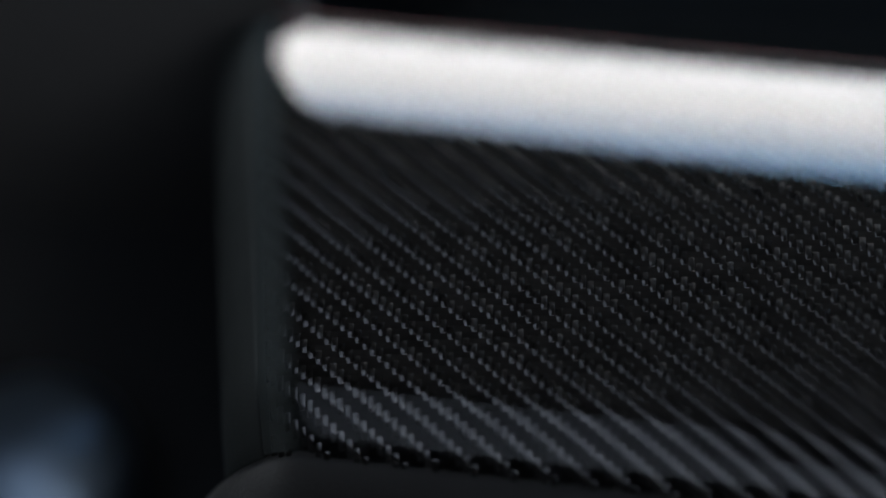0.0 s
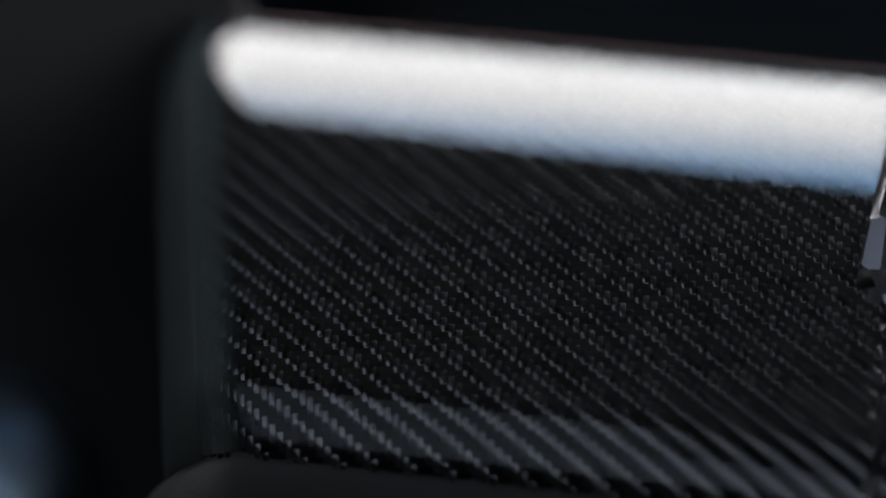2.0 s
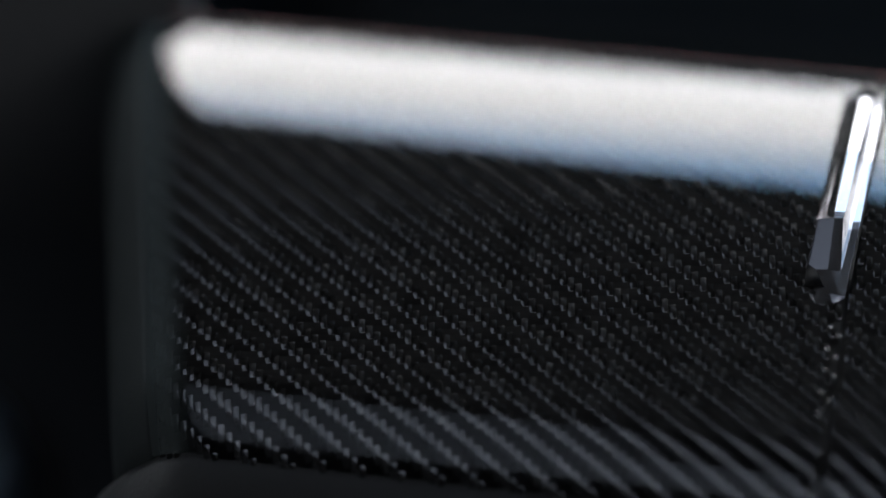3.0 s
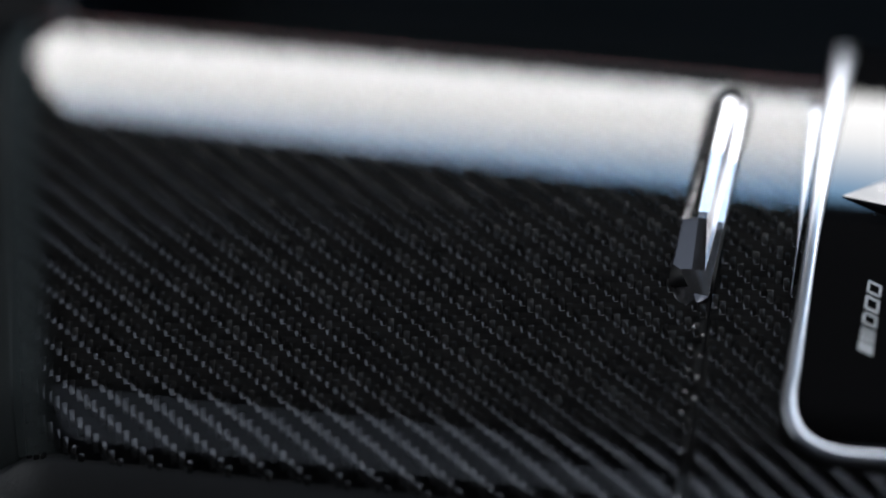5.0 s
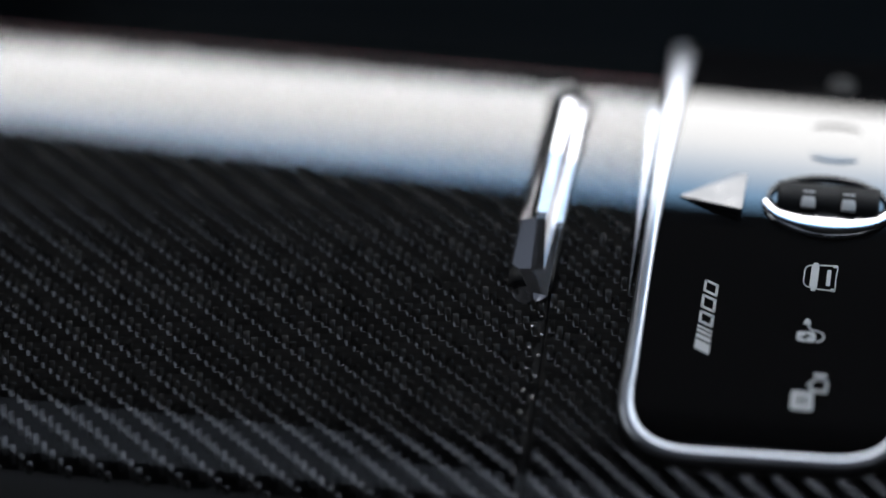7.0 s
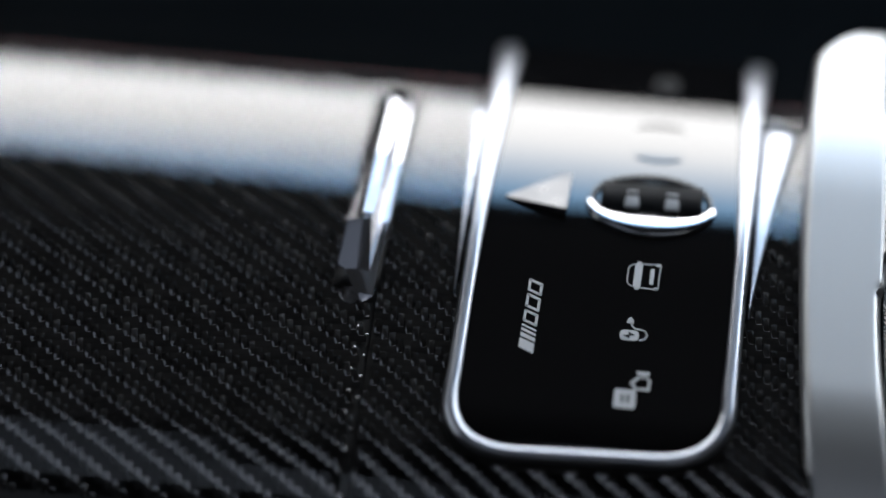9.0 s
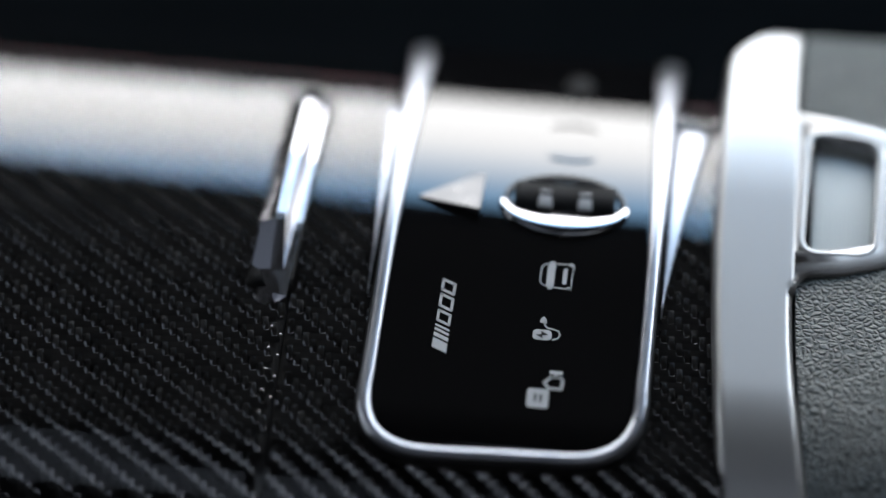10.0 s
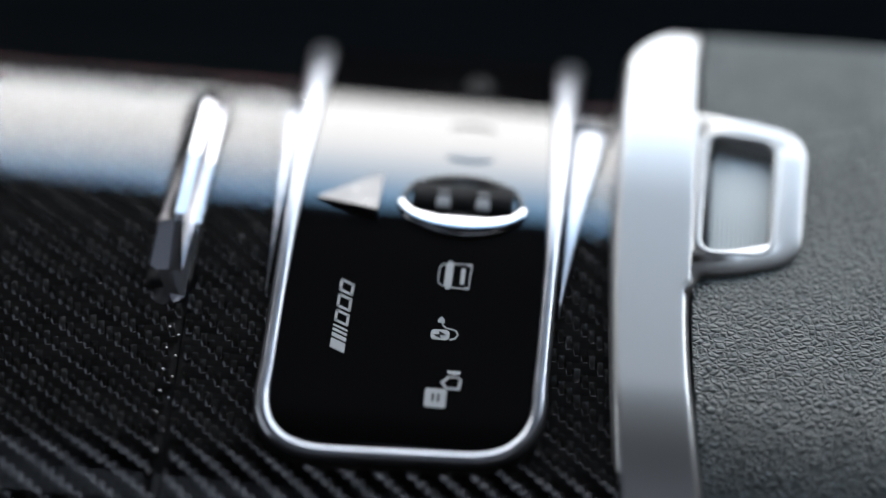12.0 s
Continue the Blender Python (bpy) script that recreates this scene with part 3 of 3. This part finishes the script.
    for a in lin(math.pi + 0.06, 2 * math.pi - 0.06, 44):
        t = 0.4 + 2.2 * max(0, -math.sin(a)) ** 0.8
        x, y = ox + 13.9 * math.cos(a), oy - 0.3 + 8.0 * math.sin(a)
        for o, h in ((-1.75 * t, -1.0), (-1.75 * t, 0.1), (-1.6 * t, 0.4 + 0.12 * t), (0.4 * t, 0.45 + 0.32 * t), (0.85 * t, 0.35 + 0.32 * t), (t, 0.1 + 0.2 * t), (1.05 * t, -0.4), (1.05 * t, -1.0)):
            verts.append((x + o * math.cos(a), y + o * math.sin(a), glass_top(0, y) + h))
    for i in range(43):
        faces += [(i * k + j, i * k + (j + 1) % k, (i + 1) * k + (j + 1) % k, (i + 1) * k + j) for j in range(k)]
    faces += [tuple(range(k)), tuple(43 * k + j for j in range(k))]
    part("chrome_bow", mesh_of("chrome_bow", verts, faces, M_CHROME), ob, "polished chrome bow under the roller")
    roller = part("roller", mesh_of("roller", *sweep([(x, oy) for x in lin(ox - 11.5, ox + 11.5, 24)], [(6.0 * math.sin(a), -3.6 + 6.0 * math.cos(a)) for a in lin(0, 2 * math.pi * 35 / 36, 36)], lambda x, y: glass_top(0, oy), False), M_ROLL), ob, "dark roller")
    for x in (ox - 4.4, ox + 4.6):
        part("light_mark", mesh_of("light_mark", *box(x - 1.6, x + 1.6, oy - 3.6, oy + 1.2, glass_top(0, oy) + 1.6, glass_top(0, oy) + 2.35, 0.3), M_MARK), roller, "pale mark on the roller")
    # round-edged key beyond the roller
    def key_top(u, v):
        a, b = u * math.sqrt(1 - 0.32 * v * v), v * math.sqrt(1 - 0.32 * u * u)
        x, y = 37.0 + 6.6 * a, 36.4 + 7.6 * b
        return (x, y, glass_top(x, y) - 0.1 + 0.32 * (1 - max(abs(u), abs(v)) ** 6))
    part("key", mesh_of("key", *sheet(lin(-1, 1, 25), lin(-1, 1, 25), key_top), M_GLASS), ob, "raised glossy black key")
    part("key", mesh_of("key", *sheet(lin(-1, 1, 13), lin(-1, 1, 13), lambda u, v: (37.4 + 3.4 * u * math.sqrt(1 - 0.5 * v * v), 60.0 + 4.0 * v * math.sqrt(1 - 0.5 * u * u), glass_top(0, 60.0 + 4.0 * v) + 0.5 - 0.6 * max(abs(u), abs(v)) ** 4)), M_ROLL), ob, "small dark key")
    wedge = [(3.2, 14.4), (17.4, 10.4), (17.8, 23.2), (15.5, 23.4)]
    part("corner_facet", mesh_of("corner_facet", [(x, y, glass_top(x, y) + 0.25 + 0.16 * (23.4 - y) * (x > 10)) for x, y in wedge] + [(x, y, glass_top(x, y) - 0.3) for x, y in wedge],
         [(0, 1, 2, 3), (0, 4, 5, 1), (1, 5, 6, 2), (2, 6, 7, 3), (3, 7, 4, 0)], M_GREY, False), ob, "bright triangular facet")
    return ob


# ---- hand rest with aluminium surround ----
def rest_top(y):
    far, near = max(0.0, y - 20), max(0.0, -30 - y)
    return 4.0 - far * far / 400 - near * near / 115


def hand_rest():
    ob = thing("hand_rest", "grained grey leather hand rest in a satin aluminium surround", "hand rest")
    ys = lin(-74, 74, 80)
    left = lambda y: 70.4 + 0.0008 * (y - 20) ** 2 + max(0, y - 63) ** 2 / 14
    right = lambda y: 88.8 + 0.0018 * max(0, -y) ** 2
    def strip(u, y):
        e = max(0.0, abs(u - 0.5) - 0.40) / 0.10 * (0.15 if u > 0.5 and -3 < y < 47 else 1)
        return (left(y) + (right(y) - left(y)) * u, y, rest_top(y) - 2.2 * e * e)
    part("surround", mesh_of("surround", *slab(lin(0, 1, 25), ys, strip, 14), M_ALU), ob, "satin aluminium strip")
    outer = rounded([(84, 0.2, 0.5), (100, 2.4, 8), (112.5, 6.0, 12), (113.8, 41.5, 13), (100, 44.8, 8), (84, 47, 0.5)], 8)
    cx, cy = 98.0, 23.0
    sec = [(1.0, -8), (1.0, -1.1), (0.6, -0.3), (-0.2, 0.0), (-2.5, 0.08), (-5.0, 0.0), (-5.8, -0.4), (-6.2, -1.3), (-6.4, -8)]
    web = [(86, -5.2), (88.9, -5.2), *[(89.2 + 6.5 * (1 - math.cos(a)), -4.8 + 6.4 * math.sin(a)) for a in lin(0.1, math.pi / 2, 8)], (86, 1.4)]
    n = len(web)
    fillet = ([(x, y, rest_top(y) - 0.3) for x, y in web] + [(x, y, rest_top(y) - 8) for x, y in web], [tuple(range(n)), *[(i, (i + 1) % n, n + (i + 1) % n, n + i) for i in range(n)]])
    part("loop", mesh_of("loop", *join(sweep(outer, sec, lambda x, y: rest_top(y) - 0.2), fillet), M_ALU), ob, "satin aluminium loop")
    opening = rounded([(90.3, 6.6, 4), (106.4, 7.4, 4.5), (107.4, 39.4, 5), (91.3, 40.8, 4)], 8)
    lip = [(1.3, -1.5), (1.3, 0.1), (0.9, 0.32), (0.2, 0.3), (-0.3, 0.05), (-0.6, -0.8), (-0.7, -7)]
    part("opening_frame", mesh_of("opening_frame", *sweep(opening, lip, lambda x, y: rest_top(y) - 0.35), M_ALU), ob, "satin aluminium edge round the opening")
    part("insert", mesh_of("insert", *slab(lin(92.6, 108, 8), lin(3, 43, 16), lambda x, y: (x, y, rest_top(y) - 4.5), 3), M_RIB), ob, "grey insert inside the loop")
    for i in range(13):
        x = 93.3 + i * 1.06
        part("rib", mesh_of("rib", *box(x - 0.32, x + 0.32, 5, 41, rest_top(40) - 6.0, rest_top(22) - 4.25, 0.1), M_RIB), ob)
    def pad(x, y):
        z = 2.4 + 1.4 * (1 - math.exp(-max(0, x - right(y)) / 40)) - max(0, y - 30) ** 2 / 200 - max(0, -20 - y) ** 2 / 140
        near = max(83 - x, x - 108.0, 5.5 - y, y - 40.5)
        return (x, y, z - 9 * min(1, max(0, -near / 1.5)))
    part("pad", mesh_of("pad", *slab(lin(0, 1, 110), lin(-74, 79, 120), lambda u, y: pad(right(y) + 0.6 + 110 * u ** 1.3, y), 22), M_LEATHER), ob, "grained grey leather pad")
    return ob


# ---- the console's body, its front well and what stands beyond ----
def console_body():
    ob = thing("console_body", "dark console body with soft leather flanks", "console")
    part("core", mesh_of("core", *box(-176, 260, -62, 52, -200, -26), M_PLASTIC, False), ob)
    # near flank
    drop = lambda x: 34 * max(0, (-160 - x) / 32) ** 1.8
    sec = lambda u, x: (x, -67.8 - 30 * math.sin(u * 1.4), -7.2 - 60 * (1 - math.cos(u * 1.4)) - 12 * u - drop(x))
    part("near_flank", mesh_of("near_flank", *slab(lin(0, 1, 20), lin(-192, 260, 60), sec, 20), M_SOFT), ob, "soft black leather flank")
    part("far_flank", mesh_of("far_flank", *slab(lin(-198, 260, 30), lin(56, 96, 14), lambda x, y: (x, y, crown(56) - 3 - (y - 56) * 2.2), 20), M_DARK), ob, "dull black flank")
    part("stitching", mesh_of("stitching", *sweep([(x, 60.5) for x in lin(-198, 260, 60)], [(0.5 * math.cos(a), 0.4 * math.sin(a)) for a in lin(0, 5.2, 6)], lambda x, y: crown(56) - 5.6, False), M_RED), ob, "dark red piping")
    return ob


def front_well():
    ob = thing("front_tray", "dark plastic tray ahead of the carbon lid", "console tray")
    part("tray_floor", mesh_of("tray_floor", *box(-420, -176, -84, 74, -132, -120, 3), M_TRAY), ob)
    part("tray_wall", mesh_of("tray_wall", *box(-430, -415, -84, 80, -132, -40, 3), M_TRAY), ob)
    part("tray_wall", mesh_of("tray_wall", *box(-424, -196, 66, 80, -132, -6, 4), M_TRAY), ob)
    part("tray_wall", mesh_of("tray_wall", *box(-424, -170, -88, -76, -132, -50, 4), M_TRAY), ob)
    part("divider", mesh_of("divider", *box(-330, -316, -74, 64, -120, -64, 5), M_TRAY), ob)
    knob = thing("tray_knob", "blue-grey satin metal knob in the dark tray", "knob")
    rings = [(15.0, -120), (15.0, -98)] + [(15.0 * math.cos(a), -98 + 13 * math.sin(a)) for a in lin(0.15, 1.56, 12)]
    n = 40
    verts = [(-255 + 1.7 * r * math.cos(2 * math.pi * i / n), -27 + 1.7 * r * math.sin(2 * math.pi * i / n), z) for r, z in rings for i in range(n)]
    faces = [(k * n + i, k * n + (i + 1) % n, (k + 1) * n + (i + 1) % n, (k + 1) * n + i) for k in range(len(rings) - 1) for i in range(n)]
    part("cap", mesh_of("cap", verts, faces, M_KNOB), knob)
    part("collar", mesh_of("collar", *disc_ring(-255, -27, 28, 28, [(2.5 * math.cos(a), -117.5 + 2.5 * math.sin(a)) for a in lin(0, 5.5, 9)], lambda x, y: 0), M_PLASTIC), knob, "black plastic collar")


def passenger_seat():
    ob = thing("passenger_seat", "black leather passenger seat beside the console", "car seat")
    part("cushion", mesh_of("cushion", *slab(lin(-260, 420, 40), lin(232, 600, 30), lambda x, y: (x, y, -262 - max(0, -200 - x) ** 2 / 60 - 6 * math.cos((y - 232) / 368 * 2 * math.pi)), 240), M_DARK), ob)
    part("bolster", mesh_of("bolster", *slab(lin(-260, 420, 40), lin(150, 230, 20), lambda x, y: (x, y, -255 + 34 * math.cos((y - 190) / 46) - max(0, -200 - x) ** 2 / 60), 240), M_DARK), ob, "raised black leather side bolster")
    part("piping", mesh_of("piping", *sweep([(x, 231) for x in lin(-200, 420, 40)], [(1.5 * math.cos(a), 1.5 * math.sin(a)) for a in lin(0, 5.5, 8)], lambda x, y: -262, False), M_RED), ob, "dark red piping")


cabin()
console_body()
front_well()
passenger_seat()
hand_rest()
control_panel()
pull_handle()
console_trim()
storage_lid()
